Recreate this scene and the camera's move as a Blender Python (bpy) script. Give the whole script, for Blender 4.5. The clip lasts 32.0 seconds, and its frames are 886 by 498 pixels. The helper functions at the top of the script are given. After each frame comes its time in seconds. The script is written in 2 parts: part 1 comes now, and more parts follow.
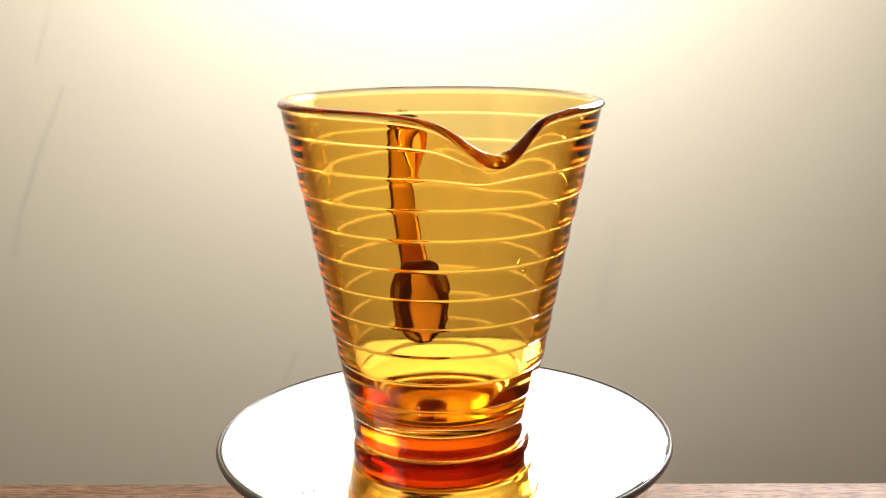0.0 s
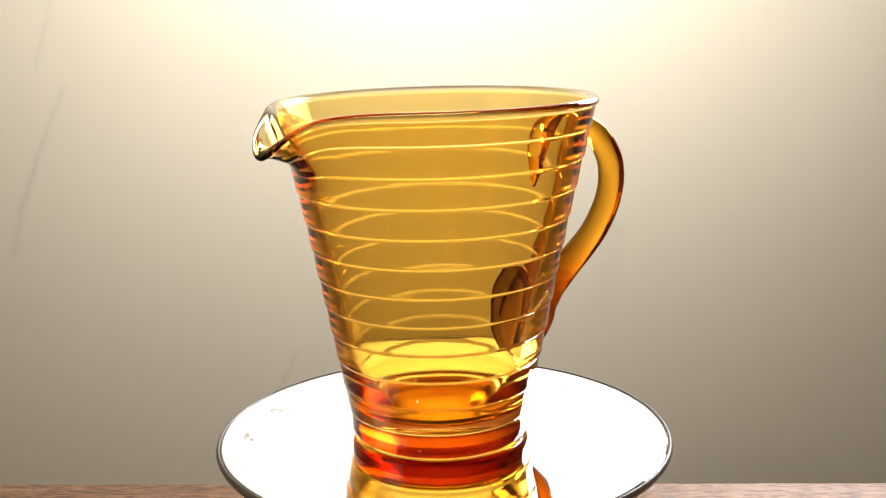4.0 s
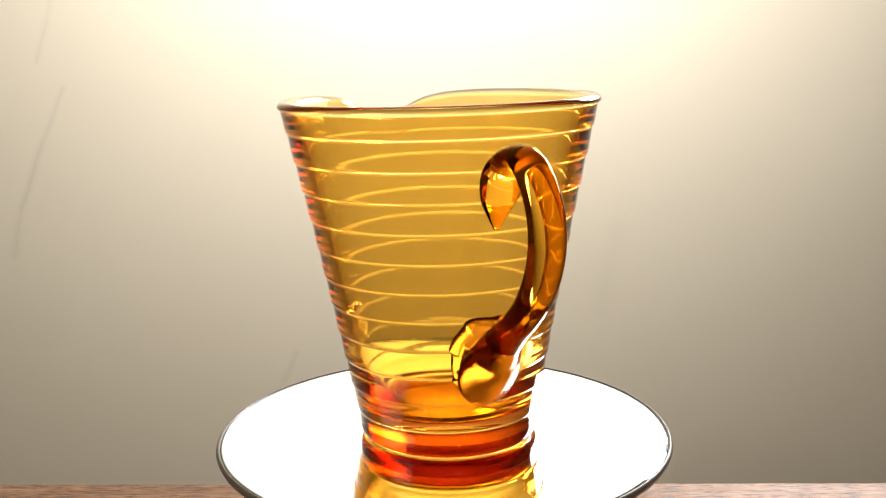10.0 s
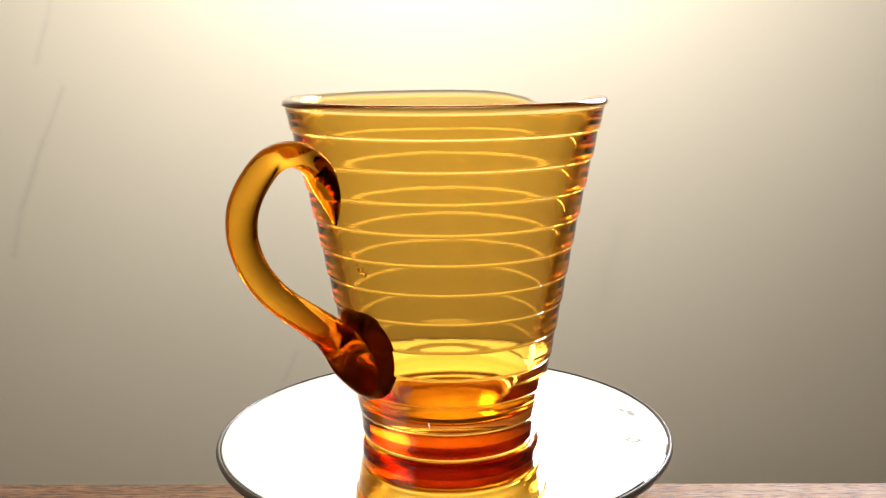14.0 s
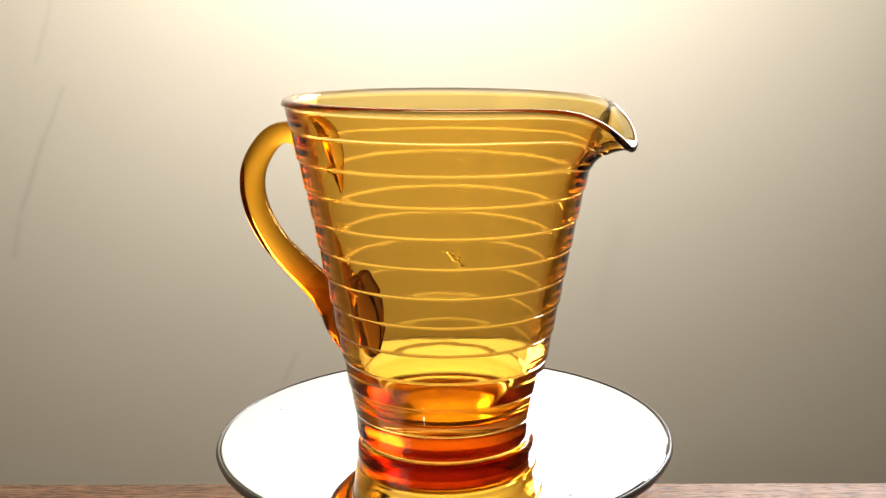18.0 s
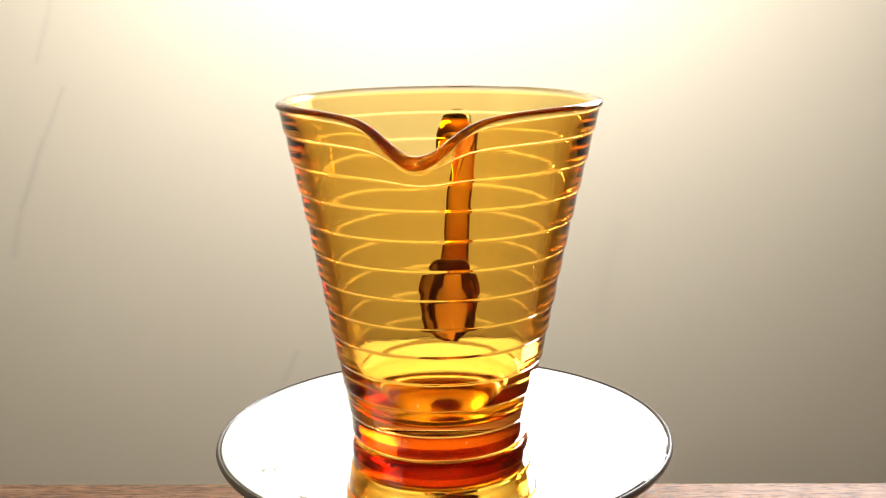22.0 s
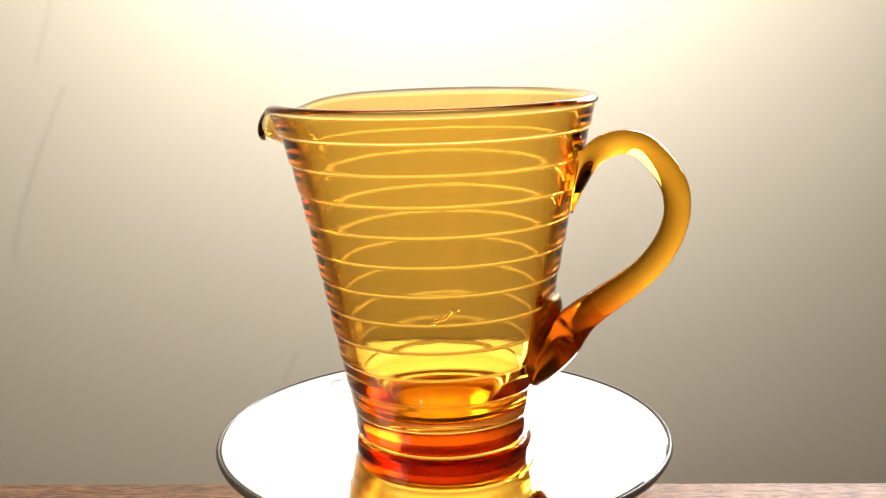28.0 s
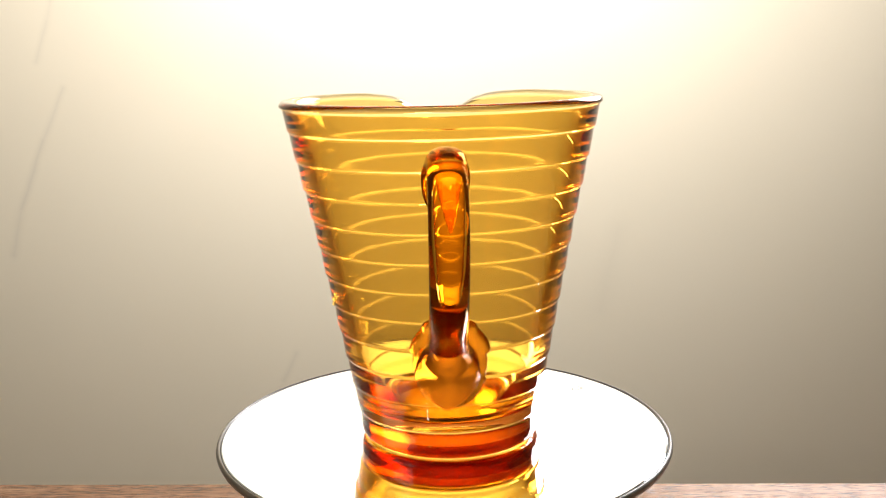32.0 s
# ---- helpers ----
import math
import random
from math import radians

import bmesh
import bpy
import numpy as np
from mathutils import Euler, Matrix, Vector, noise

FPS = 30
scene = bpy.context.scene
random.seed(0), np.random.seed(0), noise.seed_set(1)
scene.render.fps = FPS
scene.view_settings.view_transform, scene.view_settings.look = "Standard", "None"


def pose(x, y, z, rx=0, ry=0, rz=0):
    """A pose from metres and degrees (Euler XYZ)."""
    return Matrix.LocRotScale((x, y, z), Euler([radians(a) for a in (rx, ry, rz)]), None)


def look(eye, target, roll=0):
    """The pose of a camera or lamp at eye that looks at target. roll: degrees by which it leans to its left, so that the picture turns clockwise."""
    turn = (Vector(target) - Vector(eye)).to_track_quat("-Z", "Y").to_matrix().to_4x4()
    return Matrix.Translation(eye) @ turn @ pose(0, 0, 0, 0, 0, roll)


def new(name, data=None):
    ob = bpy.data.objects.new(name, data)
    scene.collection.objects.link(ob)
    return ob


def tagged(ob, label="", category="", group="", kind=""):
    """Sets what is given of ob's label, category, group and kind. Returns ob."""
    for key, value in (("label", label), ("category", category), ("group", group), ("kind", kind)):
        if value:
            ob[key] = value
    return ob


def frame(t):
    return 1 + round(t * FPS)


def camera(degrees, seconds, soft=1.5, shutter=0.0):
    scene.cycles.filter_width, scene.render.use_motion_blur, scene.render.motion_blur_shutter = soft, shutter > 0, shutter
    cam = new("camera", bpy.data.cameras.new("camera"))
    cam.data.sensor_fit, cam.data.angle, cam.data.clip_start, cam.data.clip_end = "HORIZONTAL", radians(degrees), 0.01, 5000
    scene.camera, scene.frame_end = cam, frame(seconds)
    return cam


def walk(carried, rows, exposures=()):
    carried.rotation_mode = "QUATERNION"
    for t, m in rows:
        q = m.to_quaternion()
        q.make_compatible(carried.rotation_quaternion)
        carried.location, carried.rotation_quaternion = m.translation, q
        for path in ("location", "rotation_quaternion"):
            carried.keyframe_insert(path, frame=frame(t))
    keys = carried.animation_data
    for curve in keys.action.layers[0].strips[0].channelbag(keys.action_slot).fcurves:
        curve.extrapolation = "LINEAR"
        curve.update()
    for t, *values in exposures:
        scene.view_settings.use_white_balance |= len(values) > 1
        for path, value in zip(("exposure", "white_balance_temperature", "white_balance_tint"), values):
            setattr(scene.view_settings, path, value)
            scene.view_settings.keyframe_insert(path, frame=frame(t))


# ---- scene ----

TOP = 0.82            # height of the mirror plate
TABLE = 0.75          # height of the table top
WALL_Y = 0.75         # face of the wall behind the table
SPIN0, SPIN = 14.0, -17.27   # turn of the pitcher at the start, degrees a second

EYE = Vector((0.0012, -0.4568, TOP + 0.1801))
AIM = 11.93
cam = camera(45.17, 32.0, soft=1.1)
HOLD = Matrix.Translation(EYE) @ pose(0, 0, 0, 90 - AIM, 0, 0) @ pose(0, 0, 0, 0, 0, -0.9)
walk(cam, [(0.0, HOLD), (32.0, HOLD)], exposures=[(0.0, -0.10), (1.0, 0.08), (2.0, 0.12), (3.0, -0.22), (6.0, -0.08), (7.0, -0.15), (8.0, 0.05), (9.0, -0.08), (10.0, -0.08), (11.0, 0.17), (12.0, 0.12), (13.0, -0.15), (14.0, -0.25), (17.0, -0.32), (18.0, -0.30), (19.0, -0.24), (20.0, -0.28), (21.0, -0.13), (22.0, -0.05), (23.0, 0.05), (25.0, -0.15), (28.0, -0.08), (29.0, -0.10), (30.0, -0.15), (31.0, -0.18), (32.0, 0.06)])

# ---------------------------------------------------------------- light
scene.cycles.max_bounces = 32
scene.cycles.transmission_bounces = 32
scene.cycles.glossy_bounces = 16
world = bpy.data.worlds.new("world")
scene.world = world
world.use_nodes = True
world.node_tree.nodes["Background"].inputs["Color"].default_value = (1.0, 0.95, 0.88, 1)
world.node_tree.nodes["Background"].inputs["Strength"].default_value = 0.02


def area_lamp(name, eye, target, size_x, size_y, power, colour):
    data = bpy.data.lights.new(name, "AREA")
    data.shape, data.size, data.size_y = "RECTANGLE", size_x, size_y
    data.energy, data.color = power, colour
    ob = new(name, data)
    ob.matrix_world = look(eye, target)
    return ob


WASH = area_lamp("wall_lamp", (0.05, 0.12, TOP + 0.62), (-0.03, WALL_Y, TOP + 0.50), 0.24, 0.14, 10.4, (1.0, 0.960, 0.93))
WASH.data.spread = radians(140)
GLOW = area_lamp("back_window", (0.48, 0.62, TOP + 0.395), (0.16, -0.20, TOP), 0.48, 0.34, 5.2, (0.97, 0.97, 1.0))
GLOW.data.spread = radians(125)
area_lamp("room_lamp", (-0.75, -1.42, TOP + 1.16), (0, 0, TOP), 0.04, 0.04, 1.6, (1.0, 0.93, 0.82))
# Added fill light for the pitcher's left side; the west wall has no window.
area_lamp("west_fill", (-2.05, -0.75, 1.55), (0.0, -0.45, TOP + 0.1), 2.0, 1.5, 12.0, (1.0, 0.87, 0.64))


# ---------------------------------------------------------------- materials
def material(name):
    m = bpy.data.materials.new(name)
    m.use_nodes = True
    n = m.node_tree
    return m, n, n.nodes["Principled BSDF"]


def node(n, kind, **inputs):
    a = n.nodes.new(kind)
    for key, value in inputs.items():
        a.inputs[key.replace("_", " ")].default_value = value
    return a


def ramp(n, source, stops):
    r = n.nodes.new("ShaderNodeValToRGB")
    n.links.new(source, r.inputs["Fac"])
    e = r.color_ramp.elements
    while len(e) < len(stops):
        e.new(0.5)
    for el, (at, c) in zip(e, stops):
        el.position, el.color = at, (*c, 1) if len(c) == 3 else c
    return r


def coords(n, scale=(1, 1, 1)):
    c = n.nodes.new("ShaderNodeTexCoord")
    m = n.nodes.new("ShaderNodeMapping")
    m.inputs["Scale"].default_value = scale
    n.links.new(c.outputs["Object"], m.inputs["Vector"])
    return m.outputs["Vector"]


def bump(n, b, height, strength, distance):
    k = node(n, "ShaderNodeBump", Strength=strength, Distance=distance)
    n.links.new(height, k.inputs["Height"])
    n.links.new(k.outputs["Normal"], b.inputs["Normal"])


def noise_tex(n, vec, scale, detail=4.0, rough=0.55, distortion=0.0):
    t = node(n, "ShaderNodeTexNoise", Scale=scale, Detail=detail, Roughness=rough, Distortion=distortion)
    n.links.new(vec, t.inputs["Vector"])
    return t


def glass(name, colour, wave, rough=0.0):
    m, n, b = material(name)
    n.nodes.remove(b)
    b = node(n, "ShaderNodeBsdfGlass", Color=(*[c ** 0.5 for c in colour], 1), Roughness=rough, IOR=1.5)
    n.links.new(b.outputs["BSDF"], n.nodes["Material Output"].inputs["Surface"])
    t = noise_tex(n, coords(n), 38.0, 2.0)
    bump(n, b, t.outputs["Fac"], wave, 0.002)
    return m


def inner_glass(name, colour, inside, wave, rough=0.0, sheen=False, chill=0.0):
    """Glass whose gloss colour stands in for light absorbed along internal reflections. sheen: gloss colour whitened at
    grazing angles; chill: fine level ripples from the mould.
    """
    m, n, b = material(name)
    n.nodes.remove(b)
    t = noise_tex(n, coords(n), 38.0, 2.0)
    k = node(n, "ShaderNodeBump", Strength=wave, Distance=0.002)
    height = t.outputs["Fac"]
    if chill:
        fine = noise_tex(n, coords(n, (1, 1, 9)), 70.0, 3.0, 0.6)
        add = n.nodes.new("ShaderNodeMath")
        add.operation = "MULTIPLY_ADD"
        add.inputs[1].default_value = chill
        n.links.new(fine.outputs["Fac"], add.inputs[0])
        n.links.new(height, add.inputs[2])
        height = add.outputs[0]
    n.links.new(height, k.inputs["Height"])
    through_it = node(n, "ShaderNodeBsdfRefraction", Color=(*[c ** 0.5 for c in colour], 1), Roughness=rough, IOR=1.5)
    gloss = node(n, "ShaderNodeBsdfGlossy", Color=(*inside, 1), Roughness=rough)
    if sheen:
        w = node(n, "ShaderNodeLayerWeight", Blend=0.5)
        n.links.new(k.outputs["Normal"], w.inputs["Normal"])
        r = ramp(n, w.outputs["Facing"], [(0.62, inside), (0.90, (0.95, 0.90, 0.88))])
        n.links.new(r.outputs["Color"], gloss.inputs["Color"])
    f = node(n, "ShaderNodeFresnel", IOR=1.5)
    mix = n.nodes.new("ShaderNodeMixShader")
    for q in (through_it, gloss, f):
        n.links.new(k.outputs["Normal"], q.inputs["Normal"])
    n.links.new(f.outputs["Fac"], mix.inputs[0])
    n.links.new(through_it.outputs["BSDF"], mix.inputs[1])
    n.links.new(gloss.outputs["BSDF"], mix.inputs[2])
    n.links.new(mix.outputs["Shader"], n.nodes["Material Output"].inputs["Surface"])
    return m


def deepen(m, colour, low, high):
    """Let the surface tint deepen downwards, in place of light absorbed in thicker glass."""
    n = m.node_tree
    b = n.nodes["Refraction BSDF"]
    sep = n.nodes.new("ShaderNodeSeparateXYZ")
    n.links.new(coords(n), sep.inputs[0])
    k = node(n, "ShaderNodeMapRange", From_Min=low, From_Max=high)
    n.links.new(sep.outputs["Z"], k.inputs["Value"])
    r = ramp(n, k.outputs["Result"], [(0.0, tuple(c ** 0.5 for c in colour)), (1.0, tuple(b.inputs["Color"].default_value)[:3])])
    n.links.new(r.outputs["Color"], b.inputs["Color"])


def soften(m, rough, low, high):
    """Let the surface grow duller towards the base, where the mould chilled the glass."""
    n = m.node_tree
    sep = n.nodes.new("ShaderNodeSeparateXYZ")
    n.links.new(coords(n), sep.inputs[0])
    for b in (n.nodes["Refraction BSDF"], n.nodes["Glossy BSDF"]):
        k = node(n, "ShaderNodeMapRange", From_Min=low, From_Max=high, To_Min=rough, To_Max=b.inputs["Roughness"].default_value)
        n.links.new(sep.outputs["Z"], k.inputs["Value"])
        n.links.new(k.outputs["Result"], b.inputs["Roughness"])


def paint(name, colour, other, rough=0.7, scale=2.2, grain=420.0, relief=0.12):
    m, n, b = material(name)
    v = coords(n)
    t = noise_tex(n, v, scale, 5.0)
    r = ramp(n, t.outputs["Fac"], [(0.3, colour), (0.75, other)])
    n.links.new(r.outputs["Color"], b.inputs["Base Color"])
    b.inputs["Roughness"].default_value = rough
    g = noise_tex(n, v, grain, 3.0)
    bump(n, b, g.outputs["Fac"], relief, 0.001)
    return m


def streak_paint():
    """Cream wall paint with a few long faint grey streaks."""
    m = paint("cream_wall_paint", (0.770, 0.702, 0.552), (0.810, 0.748, 0.602), 0.75, 1.6, 260.0, 0.05)
    n = m.node_tree
    b = n.nodes["Principled BSDF"]
    old = b.inputs["Base Color"].links[0].from_socket
    sep = n.nodes.new("ShaderNodeSeparateXYZ")
    n.links.new(coords(n), sep.inputs[0])
    wob = noise_tex(n, coords(n), 25.0, 3.0)

    def calc(op, a, b2, clamp=False):
        k = n.nodes.new("ShaderNodeMath")
        k.operation, k.use_clamp = op, clamp
        for q, v in zip(k.inputs, (a, b2)):
            if isinstance(v, (int, float)):
                q.default_value = v
            else:
                n.links.new(v, q)
        return k.outputs[0]
    x, z = sep.outputs["X"], sep.outputs["Z"]
    x = calc("ADD", x, calc("MULTIPLY", calc("SUBTRACT", wob.outputs["Fac"], 0.5), 0.006))
    total = None
    for (x0, z0), (x1, z1), wide, dark in STREAKS:
        dx, dz = x1 - x0, z1 - z0
        long2 = dx * dx + dz * dz
        px, pz = calc("SUBTRACT", x, x0), calc("SUBTRACT", z, TOP + z0)
        h = calc("DIVIDE", calc("ADD", calc("MULTIPLY", px, dx), calc("MULTIPLY", pz, dz)), long2, True)
        ex, ez = calc("SUBTRACT", px, calc("MULTIPLY", h, dx)), calc("SUBTRACT", pz, calc("MULTIPLY", h, dz))
        d = calc("SQRT", calc("ADD", calc("MULTIPLY", ex, ex), calc("MULTIPLY", ez, ez)), 0.0)
        near = calc("SUBTRACT", 1.0, calc("DIVIDE", d, wide), True)
        near = calc("MULTIPLY", calc("MULTIPLY", near, near), 0.65 * dark)
        total = near if total is None else calc("MAXIMUM", total, near)
    mix = n.nodes.new("ShaderNodeMix")
    mix.data_type = "RGBA"
    n.links.new(total, mix.inputs[0])
    n.links.new(old, mix.inputs[6])
    mix.inputs[7].default_value = (0.30, 0.28, 0.25, 1)
    n.links.new(mix.outputs[2], b.inputs["Base Color"])
    return m


STREAKS = (((-0.427, 0.216), (-0.434, 0.190), 0.008, 0.16), ((-0.434, 0.190), (-0.449, 0.146), 0.008, 0.22),
           ((-0.421, 0.116), (-0.450, 0.058), 0.008, 0.24), ((-0.450, 0.058), (-0.482, -0.020), 0.009, 0.32), ((-0.482, -0.020), (-0.496, -0.074), 0.011, 0.22),
           ((-0.174, -0.198), (-0.190, -0.232), 0.008, 0.20), ((0.203, -0.055), (0.185, -0.150), 0.028, 0.10))


def wood(name):
    m, n, b = material(name)
    t = noise_tex(n, coords(n, (1.0, 9.0, 9.0)), 9.0, 6.0, 0.6, 0.5)
    fine = noise_tex(n, coords(n, (1.0, 7.0, 7.0)), 85.0, 4.0, 0.7, 0.3)
    r = ramp(n, t.outputs["Fac"], [(0.25, (0.25, 0.115, 0.058)), (0.5, (0.41, 0.20, 0.105)), (0.75, (0.54, 0.31, 0.18))])
    f = ramp(n, fine.outputs["Fac"], [(0.36, (0.35, 0.30, 0.28)), (0.52, (1.0, 1.0, 1.0)), (0.70, (1.35, 1.3, 1.25))])
    mx = n.nodes.new("ShaderNodeMix")
    mx.data_type, mx.blend_type = "RGBA", "MULTIPLY"
    mx.inputs[0].default_value = 1.0
    n.links.new(r.outputs["Color"], mx.inputs[6])
    n.links.new(f.outputs["Color"], mx.inputs[7])
    n.links.new(mx.outputs[2], b.inputs["Base Color"])
    b.inputs["Roughness"].default_value = 0.24
    bump(n, b, fine.outputs["Fac"], 0.7, 0.0012)
    return m


def mirror():
    m, n, b = material("mirror_glass")
    b.inputs["Base Color"].default_value = (0.83, 0.90, 1.0, 1)
    b.inputs["Metallic"].default_value = 1.0
    t = noise_tex(n, coords(n), 60.0, 5.0, 0.7)
    r = ramp(n, t.outputs["Fac"], [(0.55, (0.0, 0.0, 0.0)), (0.8, (0.06, 0.06, 0.06))])
    n.links.new(r.outputs["Color"], b.inputs["Roughness"])
    return m


CLEAR = (1.0, 0.98, 0.95)
# Zone tints of one glass: light absorbed in depth is put into surface colour.
AMBER = inner_glass("amber_glass", (1.0, 0.757, 0.275), CLEAR, 0.04, 0.02)
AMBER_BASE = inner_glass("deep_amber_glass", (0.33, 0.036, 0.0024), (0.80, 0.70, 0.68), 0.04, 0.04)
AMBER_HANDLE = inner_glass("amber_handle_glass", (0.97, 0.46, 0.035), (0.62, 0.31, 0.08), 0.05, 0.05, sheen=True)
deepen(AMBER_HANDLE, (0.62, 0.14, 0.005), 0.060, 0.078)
# Dark tints put the darkness seen through this thick glass into its colour.
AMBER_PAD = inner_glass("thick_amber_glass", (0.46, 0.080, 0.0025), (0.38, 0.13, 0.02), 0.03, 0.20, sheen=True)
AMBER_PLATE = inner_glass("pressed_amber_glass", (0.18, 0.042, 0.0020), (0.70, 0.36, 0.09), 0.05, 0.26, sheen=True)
AMBER_IN = inner_glass("amber_inside_glass", (1.0, 0.757, 0.275), (0.92, 0.60, 0.18), 0.05, 0.015, chill=0.11)
soften(AMBER_IN, 0.13, 0.026, 0.070)
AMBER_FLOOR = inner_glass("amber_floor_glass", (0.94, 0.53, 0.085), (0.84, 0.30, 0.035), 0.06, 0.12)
AMBER_CURVE = inner_glass("amber_corner_glass", (1.0, 0.78, 0.29), (0.90, 0.55, 0.10), 0.06, 0.20)
AMBER_RIM = inner_glass("amber_rim_glass", (1.0, 0.91, 0.74), (0.97, 0.93, 0.88), 0.03)
AMBER_FOOT = inner_glass("foot_amber_glass", (0.995, 0.68, 0.15), CLEAR, 0.04, 0.02)
AMBER_LOW = inner_glass("low_amber_glass", (0.90, 0.48, 0.09), CLEAR, 0.04, 0.02)
AMBER_UNDER = inner_glass("amber_foot_glass", (1.0, 0.86, 0.45), (0.98, 0.76, 0.26), 0.04, 0.34)
AMBER_DISC = inner_glass("amber_disc_glass", (1.0, 0.84, 0.40), (0.54, 0.110, 0.008), 0.04, 0.18)
BUBBLE = glass("air_in_glass", (1.0, 0.95, 0.85), 0.0)
SEED = glass("clear_seed_glass", (1.0, 0.95, 0.75), 0.0)
BUBBLE.node_tree.nodes["Glass BSDF"].inputs["IOR"].default_value = 0.667
MIRROR = mirror()
RUBBER = paint("dark_grey_plastic", (0.17, 0.155, 0.14), (0.22, 0.20, 0.18), 0.3, 30.0, 900.0, 0.1)
BLACK = paint("black_plastic", (0.015, 0.015, 0.016), (0.022, 0.022, 0.022), 0.4, 30.0, 900.0, 0.1)
WALL = streak_paint()
ROOM = paint("dim_room_paint", (0.52, 0.485, 0.44), (0.58, 0.54, 0.49), 0.8)
FLOOR = paint("floor_boards", (0.10, 0.06, 0.035), (0.15, 0.09, 0.05), 0.5)
WOOD = wood("reddish_brown_wood")


# ---------------------------------------------------------------- mesh tools
def mesh_of(bm, name, mat, smooth=True):
    bmesh.ops.recalc_face_normals(bm, faces=bm.faces[:])
    me = bpy.data.meshes.new(name)
    bm.to_mesh(me)
    bm.free()
    for m in (mat if isinstance(mat, (list, tuple)) else [mat]):
        me.materials.append(m)
    if smooth:
        me.shade_smooth()
    return me


def part(name, bm, mat, parent=None, label="", smooth=True):
    ob = new(name, mesh_of(bm, name, mat, smooth))
    ob.parent = parent
    if label:
        ob["label"] = label
    return ob


def box(x0, x1, y0, y1, z0, z1, bevel=0.0):
    bm = bmesh.new()
    m = Matrix.LocRotScale(((x0 + x1) / 2, (y0 + y1) / 2, (z0 + z1) / 2), None, (x1 - x0, y1 - y0, z1 - z0))
    bmesh.ops.create_cube(bm, size=1, matrix=m)
    if bevel:
        bmesh.ops.bevel(bm, geom=bm.edges[:], offset=bevel, segments=3, affect="EDGES", profile=0.5)
    return bm


def lathe(profile, steps=128):
    """A closed solid turned from (radius, z) pairs that start and end on the axis."""
    bm = bmesh.new()
    rings = []
    for r, z in profile:
        if r < 1e-6:
            rings.append([bm.verts.new((0, 0, z))])
        else:
            rings.append([bm.verts.new((r * math.cos(2 * math.pi * i / steps), r * math.sin(2 * math.pi * i / steps), z)) for i in range(steps)])
    for a, b in zip(rings, rings[1:]):
        for i in range(steps):
            j = (i + 1) % steps
            q = [a[i % len(a)], a[j % len(a)], b[j % len(b)], b[i % len(b)]]
            bm.faces.new(list(dict.fromkeys(q)))
    return bm


def smooth_rows(rows, per):
    """Catmull-Rom through rows of numbers."""
    a = np.array(rows, float)
    a = np.vstack([2 * a[0] - a[1], a, 2 * a[-1] - a[-2]])
    out = []
    for i in range(1, len(a) - 2):
        for k in range(per):
            t = k / per
            p0, p1, p2, p3 = a[i - 1:i + 3]
            out.append(0.5 * (2 * p1 + (p2 - p0) * t + (2 * p0 - 5 * p1 + 4 * p2 - p3) * t * t + (3 * p1 - p0 - 3 * p2 + p3) * t ** 3))
    out.append(a[-2])
    return np.array(out)


# ---------------------------------------------------------------- the room
def slab(name, b, mat, label, category):
    ob = part(name, b, mat, None, "", False)
    return tagged(ob, label, category, kind="structure")


slab("floor", box(-2.2, 2.2, -3.2, 0.85, -0.1, 0.0), FLOOR, "dark brown wooden floor of a dim room", "floor")
slab("ceiling", box(-2.2, 2.2, -3.2, 0.85, 2.5, 2.6), ROOM, "plain painted ceiling of a dim room", "ceiling")
slab("wall_north", box(-2.1, 2.1, WALL_Y, WALL_Y + 0.1, 0.0, 2.5), WALL, "cream painted wall with faint streaks, lit from above", "wall")
slab("wall_south", box(-2.1, 2.1, -3.2, -3.1, 0.0, 2.5), ROOM, "plain painted wall of a dim room", "wall")
slab("wall_west", box(-2.2, -2.1, -3.2, 0.85, 0.0, 2.5), ROOM, "plain painted wall of a dim room", "wall")
slab("wall_east", box(2.1, 2.2, -3.2, 0.85, 0.0, 2.5), ROOM, "plain painted wall of a dim room", "wall")


def film_of(name, colour, cover):
    """A thin half-clear stain."""
    m, n, b = material(name)
    b.inputs["Base Color"].default_value = (*colour, 1)
    b.inputs["Roughness"].default_value = 0.7
    t = noise_tex(n, coords(n), 90.0, 4.0, 0.7)
    r = ramp(n, t.outputs["Fac"], [(0.3, (0.3 * cover,) * 3), (0.7, (cover,) * 3)])
    n.links.new(r.outputs["Color"], b.inputs["Alpha"])
    return m


SMUDGE = film_of("dried_smudge", (0.35, 0.34, 0.33), 0.5)


# ---------------------------------------------------------------- the table
def table():
    t = new("table")
    t.matrix_world = pose(0, 0.0968, TABLE, 0, 0, -1.9)
    part("tabletop", box(-0.6, 0.6, -0.62, 0.0, -0.028, 0.0, 0.002), WOOD, t)
    for x in (-0.54, 0.54):
        for y in (-0.56, -0.06):
            part("leg", box(x - 0.025, x + 0.025, y - 0.025, y + 0.025, -TABLE, -0.0281, 0.003), WOOD, t)
    return tagged(t, "reddish-brown wooden table with open grain", "table")


table()


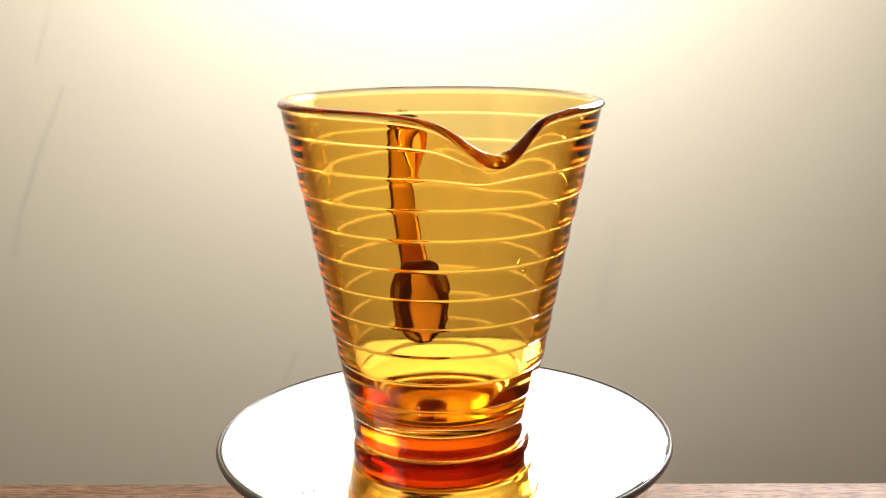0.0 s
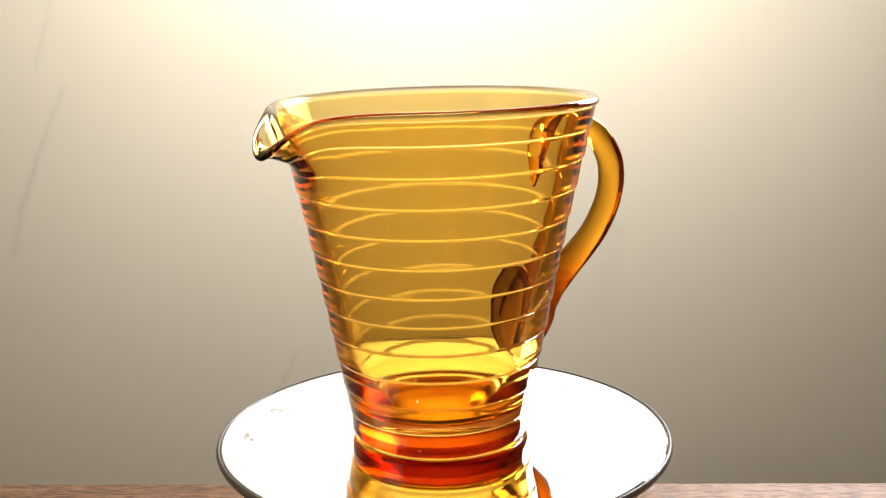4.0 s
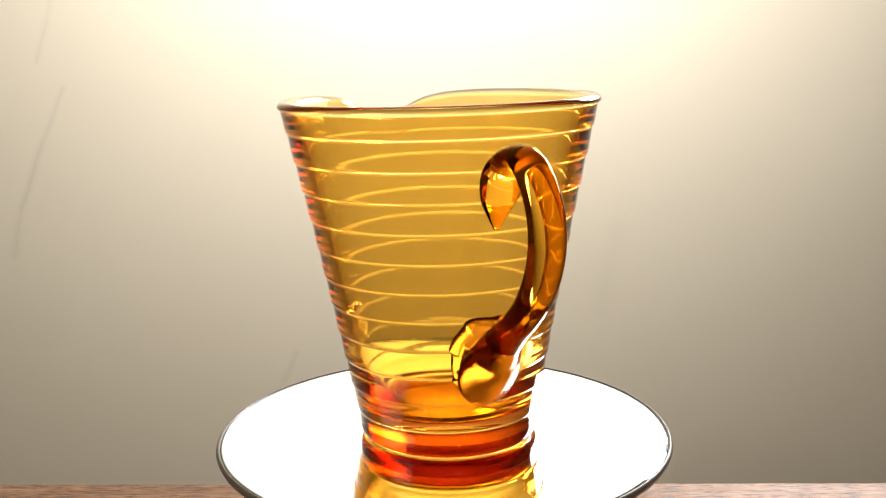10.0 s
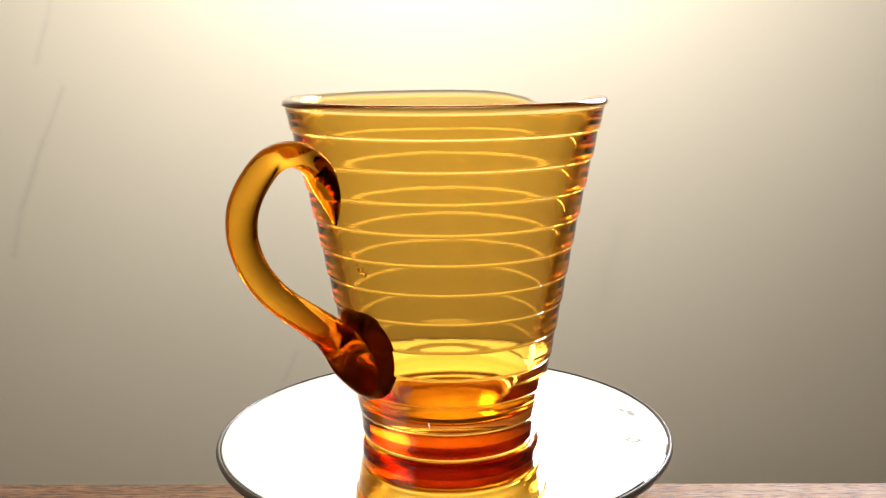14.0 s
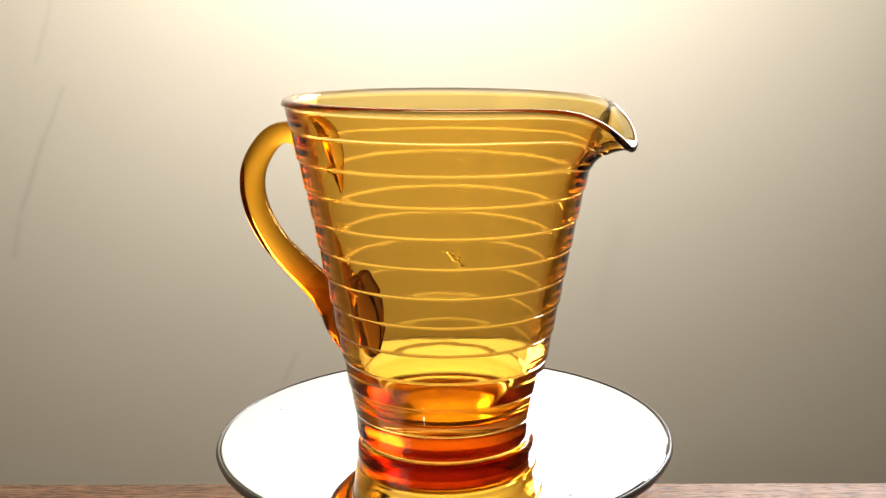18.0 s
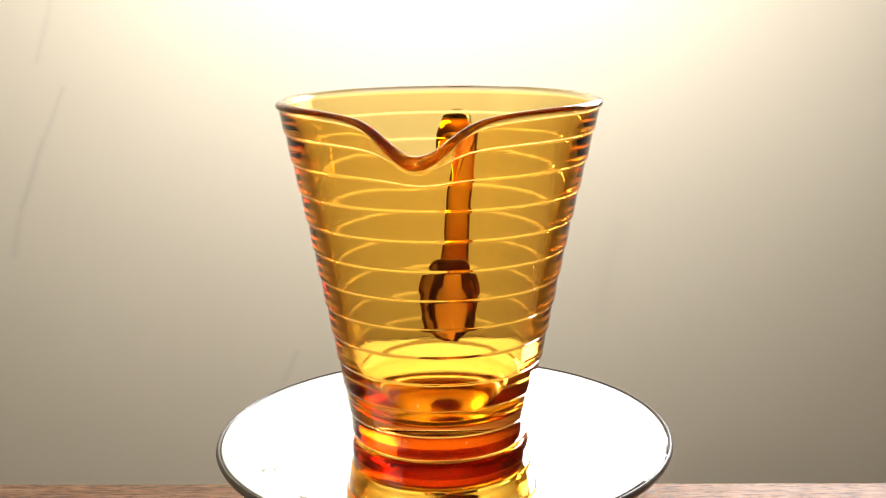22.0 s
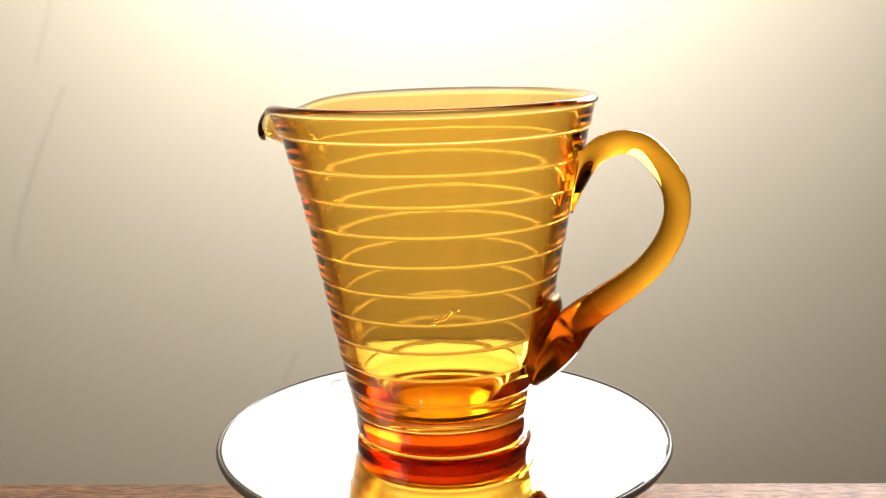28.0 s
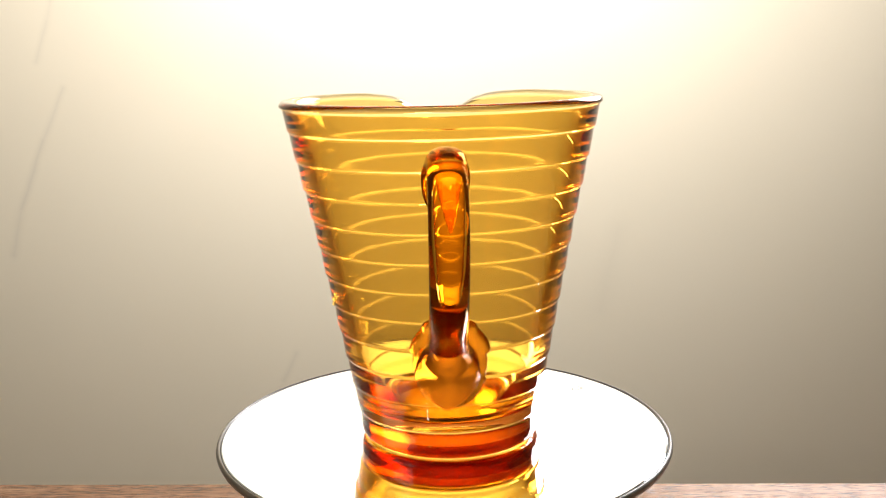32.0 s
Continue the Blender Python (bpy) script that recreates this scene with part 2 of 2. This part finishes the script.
# ---------------------------------------------------------------- the turntable
def turntable():
    t = new("turntable")
    t.location = (0.0005, 0, TABLE)
    h = TOP - TABLE
    part("base", lathe([(0, 0), (0.078, 0), (0.080, 0.002), (0.080, h - 0.0105), (0.076, h - 0.0070), (0, h - 0.0070)], 96), BLACK, t, "black plastic turntable base")
    plate = part("plate", lathe([(0, -0.0060), (0.092, -0.0060), (0.0996, -0.0044), (0.1012, -0.0030), (0.1018, -0.0014), (0.1016, -0.0005), (0.1010, 0.0002), (0.1004, 0.0003), (0.1000, -0.0001), (0.0996, -0.0012), (0, -0.0012)], 192), RUBBER, t, "dark grey plastic rim round the mirror")
    plate.location = (0, 0, h)
    part("mirror", lathe([(0, -0.001), (0.0995, -0.001), (0.0995, -0.0003), (0.0990, 0.0), (0, 0.0)], 192), MIRROR, plate, "round bright mirror, faintly smudged", False)
    rng = random.Random(3)
    for turn, far, rx, ry, hollow in ((216.6, 0.0847, 0.0034, 0.0024, True), (238.4, 0.0892, 0.0014, 0.0036, False), (241.5, 0.0865, 0.0009, 0.0016, False), (150.0, 0.078, 0.0008, 0.0005, False), (97.0, 0.083, 0.0012, 0.0005, False)):
        bm = bmesh.new()
        outer, inner = [], []
        for k in range(20):
            a = 2 * math.pi * k / 20
            j = rng.uniform(0.75, 1.15)
            outer.append(bm.verts.new((rx * j * math.cos(a), ry * j * math.sin(a), 0)))
            inner.append(bm.verts.new((0.62 * rx * j * math.cos(a), 0.62 * ry * j * math.sin(a), 0)))
        for k in range(20):
            bm.faces.new((outer[k], outer[(k + 1) % 20], inner[(k + 1) % 20], inner[k]))
        if not hollow:
            bm.faces.new(inner)
        sm = part("smudge", bm, SMUDGE, plate, "faint dried smudge on the mirror")
        sm.matrix_local = pose(far * math.cos(radians(turn)), far * math.sin(radians(turn)), 0.00012, 0, 0, turn)
    tagged(t, "motorised turntable with a round mirror top on the wooden table", "turntable")
    return plate


PLATE = turntable()


# ---------------------------------------------------------------- the pitcher
RIM_Z = 0.1497
PITCH, RING0, RINGS = 0.0124, 0.0245, 10


def wall_radius(z):
    """Mean outer radius of the pitcher's side."""
    return 0.0428 + 0.192 * (z - RING0) + 0.0016 * max(0.0, (z - 0.095) / 0.053) ** 1.2


def wall_thickness(z):
    return 0.0054 - 0.0012 * min(1.0, max(0.0, (z - 0.125) / 0.02)) + 0.0055 * min(1.0, max(0.0, (0.042 - z) / 0.026)) ** 2


def step_of(z):
    """The terraced relief of the side: each band overhangs the one below."""
    if z < RING0 - PITCH:
        return 0.0
    u = ((z - RING0) / PITCH) % 1.0
    k = math.floor((z - RING0) / PITCH)
    amp = 0.00031 * (0.6 if k < 0 else 1.0)
    if k >= RINGS - 1:
        amp *= max(0.0, 1.0 - 0.9 * u)
    e = 0.10
    if u < e:
        s = u / e
        return amp * (-1 + 2 * (s * s * (3 - 2 * s)))
    v = (u - e) / (1 - e)
    return amp * (1 - 2 * v ** 1.25)


def pitcher_profile():
    out, tags = [], []

    def add(r, z, tag):
        out.append((r, z))
        tags.append(tag)
    # underside and foot
    for r, z in ((0.0, 0.0014), (0.018, 0.0013), (0.0305, 0.0007), (0.0330, 0.0003), (0.0350, 0.0001), (0.0370, 0.0004), (0.0384, 0.0012), (0.0393, 0.0024), (0.0397, 0.0040), (0.0398, 0.0068), (0.0401, 0.0105)):
        # Tag 1 is a band tinted red in place of light absorbed across the base.
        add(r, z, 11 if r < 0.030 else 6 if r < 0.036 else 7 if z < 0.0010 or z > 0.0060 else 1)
    z = RING0 - PITCH
    while z < RIM_Z - 0.0035:
        add(wall_radius(z) + step_of(z), z, 7 if z < 0.0170 else 5 if z < 0.0194 else 0)
        u = ((z - RING0) / PITCH + 1e-9) % 1.0
        z += PITCH * (0.0125 if u < 0.0999 else 0.044)
    # rounded rim
    ro = wall_radius(RIM_Z)
    for k in range(9):
        a = math.pi * k / 8
        add(ro - 0.0021 + 0.0025 * math.cos(a), RIM_Z - 0.0025 + 0.0025 * math.sin(a), 4 if k < 8 else 3)
    # smooth inside
    floor_z, curve_r, curve_z = 0.0142, 0.0070, 0.0055
    top, low = RIM_Z - 0.005, floor_z + curve_z
    for k in range(60):
        zz = top + (low - top) * k / 59
        add(wall_radius(zz) - wall_thickness(zz), zz, 3)
    rb = wall_radius(low) - wall_thickness(low)
    for k in range(1, 17):
        a = math.pi / 2 * k / 16
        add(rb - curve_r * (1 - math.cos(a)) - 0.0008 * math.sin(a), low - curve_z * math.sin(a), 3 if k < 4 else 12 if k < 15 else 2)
    for r, z in ((0.018, 0.0135), (0.010, 0.0133), (0.0, 0.0132)):
        add(r, z, 2)
    return out, tags


def shape_pitcher(r, z, ang):
    """The turned form drawn out to the spout (towards -y), leaning a little."""
    phi = math.degrees((ang + math.pi / 2 + math.pi) % (2 * math.pi) - math.pi)
    w = max(0.0, (z - 0.110) / (RIM_Z - 0.110)) ** 2.15
    v = max(0.0, (z - 0.108) / (RIM_Z - 0.108)) ** 2.6
    dr = v * (0.0090 * math.exp(-abs(phi / 12.5) ** 2.6) + 0.0072 * math.exp(-(phi / 30.0) ** 2))
    dz = -w * (0.0045 * math.exp(-(phi / 22.0) ** 2) + 0.0114 * math.exp(-abs(phi / 10.0) ** 2.0))
    # the lip of the spout rolls outwards
    dz -= 1.1 * w * math.exp(-abs(phi / 13.5) ** 2.2) * (r - wall_radius(z) + 0.5 * wall_thickness(z)) * min(1.0, max(0.0, (r - 0.05) / 0.005))
    rr = r + dr
    x, y = rr * math.cos(ang), rr * math.sin(ang)
    f = z / RIM_Z
    g = min(1.0, z / 0.02)
    zz = z + dz + g * (0.016 * y - 0.0065 * x)
    return x - 0.0022 * (1 - f) - 0.0002 * f, y - 0.0012 * (1 - f) - 0.0022 * f, zz


def pitcher():
    jug = new("pitcher")
    steps = 224
    profile, tags = pitcher_profile()
    bm = bmesh.new()
    rings = []
    for r, z in profile:
        if r < 1e-6:
            rings.append([bm.verts.new(shape_pitcher(0.0, z, 0.0))])
            continue
        rings.append([bm.verts.new(shape_pitcher(r, z, 2 * math.pi * i / steps)) for i in range(steps)])
    for a, b, tag in zip(rings, rings[1:], tags):
        for i in range(steps):
            j = (i + 1) % steps
            q = list(dict.fromkeys([a[i % len(a)], a[j % len(a)], b[j % len(b)], b[i % len(b)]]))
            bm.faces.new(q).material_index = tag
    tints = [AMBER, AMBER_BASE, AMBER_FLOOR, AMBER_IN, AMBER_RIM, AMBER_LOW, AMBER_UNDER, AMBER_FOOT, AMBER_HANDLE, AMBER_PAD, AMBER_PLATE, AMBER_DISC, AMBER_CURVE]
    body = new("shell", mesh_of(bm, "shell", tints))

    # handle: distance from the axis, height, half thickness, half width
    rows = [(0.0585, 0.1020, 0.0004, 0.0010), (0.0598, 0.1085, 0.0016, 0.0048), (0.0622, 0.1160, 0.0030, 0.0084), (0.0660, 0.1250, 0.0046, 0.0092),
            (0.0722, 0.1302, 0.0052, 0.0079), (0.0798, 0.1322, 0.0051, 0.0074), (0.0879, 0.1301, 0.0052, 0.0072), (0.0953, 0.1232, 0.0054, 0.0072),
            (0.1004, 0.1145, 0.0055, 0.0072), (0.1017, 0.1059, 0.0054, 0.0072), (0.1006, 0.0984, 0.0054, 0.0072), (0.0970, 0.0897, 0.0055, 0.0072),
            (0.0903, 0.0803, 0.0057, 0.0072), (0.0818, 0.0725, 0.0060, 0.0073), (0.0725, 0.0653, 0.0064, 0.0076), (0.0640, 0.0583, 0.0071, 0.0082),
            (0.0585, 0.0522, 0.0081, 0.0112), (0.0541, 0.0455, 0.0086, 0.0148), (0.0498, 0.0385, 0.0074, 0.0150), (0.0457, 0.0310, 0.0048, 0.0110), (0.0432, 0.0257, 0.0016, 0.0040)]
    path = smooth_rows(rows, 6)
    bm = bmesh.new()
    around = 28
    loops = []
    for i, (d, z, th, wd) in enumerate(path):
        a, b = path[max(0, i - 1)], path[min(len(path) - 1, i + 1)]
        t = Vector((0, b[0] - a[0], b[1] - a[1])).normalized()
        n = Vector((0, -t.z, t.y))
        loop = []
        for k in range(around):
            s = 2 * math.pi * k / around
            flare = 0.5 * min(1.0, max(0.0, (0.060 - z) / 0.010))
            p = Vector((0, d - 0.001, z)) + n * (th * math.cos(s)) + Vector((1, 0, 0)) * (wd * math.sin(s) * (1 - flare * (0.5 + 0.5 * math.cos(s)) ** 1.5))
            loop.append(bm.verts.new(p))
        loops.append(loop)
    for a, b in zip(loops, loops[1:]):
        for k in range(around):
            j = (k + 1) % around
            bm.faces.new((a[k], a[j], b[j], b[k]))
    bm.faces.new(loops[0][::-1])
    bm.faces.new(loops[-1])
    def seated(m, sink):
        """Keep the glass of the handle just inside the side, never through it."""
        for v in m.verts:
            p = v.co
            f = p.z / RIM_Z
            cx, cy = -0.0022 * (1 - f) - 0.0002 * f, -0.0012 * (1 - f) - 0.0022 * f
            reach, least = math.hypot(p.x - cx, p.y - cy), wall_radius(p.z - 0.016 * p.y) - sink
            if reach < least:
                p.x, p.y = cx + (p.x - cx) * least / reach, cy + (p.y - cy) * least / reach
        return m

    # squeezed-out plate of glass round the foot of the handle, with pincer marks on its edge
    half = [(90, 0.0195), (66, 0.0212), (58, 0.0208), (53, 0.0196), (36, 0.0188), (22, 0.0181), (17, 0.0174), (15, 0.0161), (6, 0.0158),
            (-9, 0.0157), (-23, 0.0159), (-27, 0.0168), (-42, 0.0172), (-60, 0.0187), (-75, 0.0197), (-90, 0.0199)]
    half = half + [(-180 - a, 0.985 * r) for a, r in half[-2:0:-1]]
    rim = smooth_rows(half + [(half[0][0] - 360, half[0][1])], 3)[:-1]
    pad = bmesh.new()
    rings = []
    for s, h in ((0.98, -0.0028), (1.0, 0.0010), (0.985, 0.0020), (0.95, 0.0030), (0.88, 0.0040), (0.75, 0.0049), (0.55, 0.0056), (0.3, 0.0060)):
        ring = []
        for turn, reach in rim:
            even = min(1.0, (1.0 - s) / 0.2) if s < 0.97 else 0.0
            c, d = math.cos(radians(turn)), math.sin(radians(turn))
            reach = s * ((1 - even) * reach + even / math.hypot(c / 0.0160, d / 0.0190))
            x, z = reach * c, 0.0455 + reach * d
            r = wall_radius(z) + h
            f = z / RIM_Z
            ring.append(pad.verts.new((r * math.sin(x / r) - 0.0022 * (1 - f), r * math.cos(x / r) - 0.0012 * (1 - f) - 0.0022 * f, z)))
        rings.append(ring)
    for a, b in zip(rings, rings[1:]):
        for k in range(len(rim)):
            j = (k + 1) % len(rim)
            pad.faces.new((a[k], a[j], b[j], b[k]))
    pad.faces.new(rings[0][::-1])
    pad.faces.new(rings[-1])
    for m, at, sink in ((bm, 8, 0.0023), (pad, 10, 0.0031)):
        seated(m, sink)
        for f in m.faces:
            f.material_index = at if at == 10 or f.calc_center_median().z > 0.061 else 9
    pieces = [new("loop", mesh_of(bm, "loop", tints)), new("pad", mesh_of(pad, "pad", tints))]
    # one lump of glass: body, handle and plate melted together
    for piece in pieces:
        join = body.modifiers.new("fuse", "BOOLEAN")
        join.operation, join.solver, join.object = "UNION", "EXACT", piece
    bpy.context.view_layer.update()
    fused = bpy.data.meshes.new_from_object(body.evaluated_get(bpy.context.evaluated_depsgraph_get()))
    body.modifiers.clear()
    for ob in (body, *pieces):
        bpy.data.objects.remove(ob)
    for name, label, mine in (("body", "ribbed amber glass body with thick red-orange base", (*range(8), 11, 12)), ("handle", "solid looped amber glass handle", range(8, 11))):
        bm = bmesh.new()
        bm.from_mesh(fused)
        bmesh.ops.delete(bm, geom=[f for f in bm.faces if f.material_index not in mine], context="FACES")
        me = bpy.data.meshes.new(name)
        bm.to_mesh(me)
        bm.free()
        for m in tints:
            me.materials.append(m)
        me.shade_smooth()
        ob = new(name, me)
        ob.parent = jug
        ob["label"] = label
    # seed bubbles pressed into the side, and a few in the base
    rng = random.Random(11)
    bm = bmesh.new()
    for _ in range(30):
        along = rng.gauss(0, 1)
        phi, z = radians(110.5 + 2.4 * along + rng.gauss(0, 0.7)), 0.0655 + 0.0014 * along + rng.gauss(0, 0.0006)
        r = wall_radius(z) + 0.0003
        bmesh.ops.create_icosphere(bm, subdivisions=2, radius=rng.uniform(0.00035, 0.00080), matrix=Matrix.Translation((r * math.sin(phi) - 0.0013, -r * math.cos(phi) - 0.0016, z)))
    part("bubble_patch", bm, SEED, jug, "small cluster of seed bubbles in the glass")
    for phi, r, z, size in ((20.0, 0.0345, 0.0075, 0.0007), (168.0, 0.0340, 0.0060, 0.0008), (250.0, 0.0330, 0.0085, 0.0006)):
        bm = bmesh.new()
        bmesh.ops.create_icosphere(bm, subdivisions=3, radius=size, matrix=Matrix.Translation((r * math.sin(radians(phi)), -r * math.cos(radians(phi)), z)))
        part("bubble", bm, BUBBLE, jug, "tiny bubble in the glass base")
    return tagged(jug, "amber glass pitcher with stepped rings, spout and looped handle", "pitcher")


PITCHER = pitcher()


# ---------------------------------------------------------------- what moves
def motions():
    times = [k * 0.5 for k in range(65)]
    walk(PITCHER, [(t, pose(0.001, 0, TOP + 0.0002, 0, 0, SPIN0 + SPIN * t)) for t in times])
    walk(PLATE, [(t, pose(0, 0, TOP - TABLE, 0, 0, SPIN0 + SPIN * t)) for t in times])


motions()
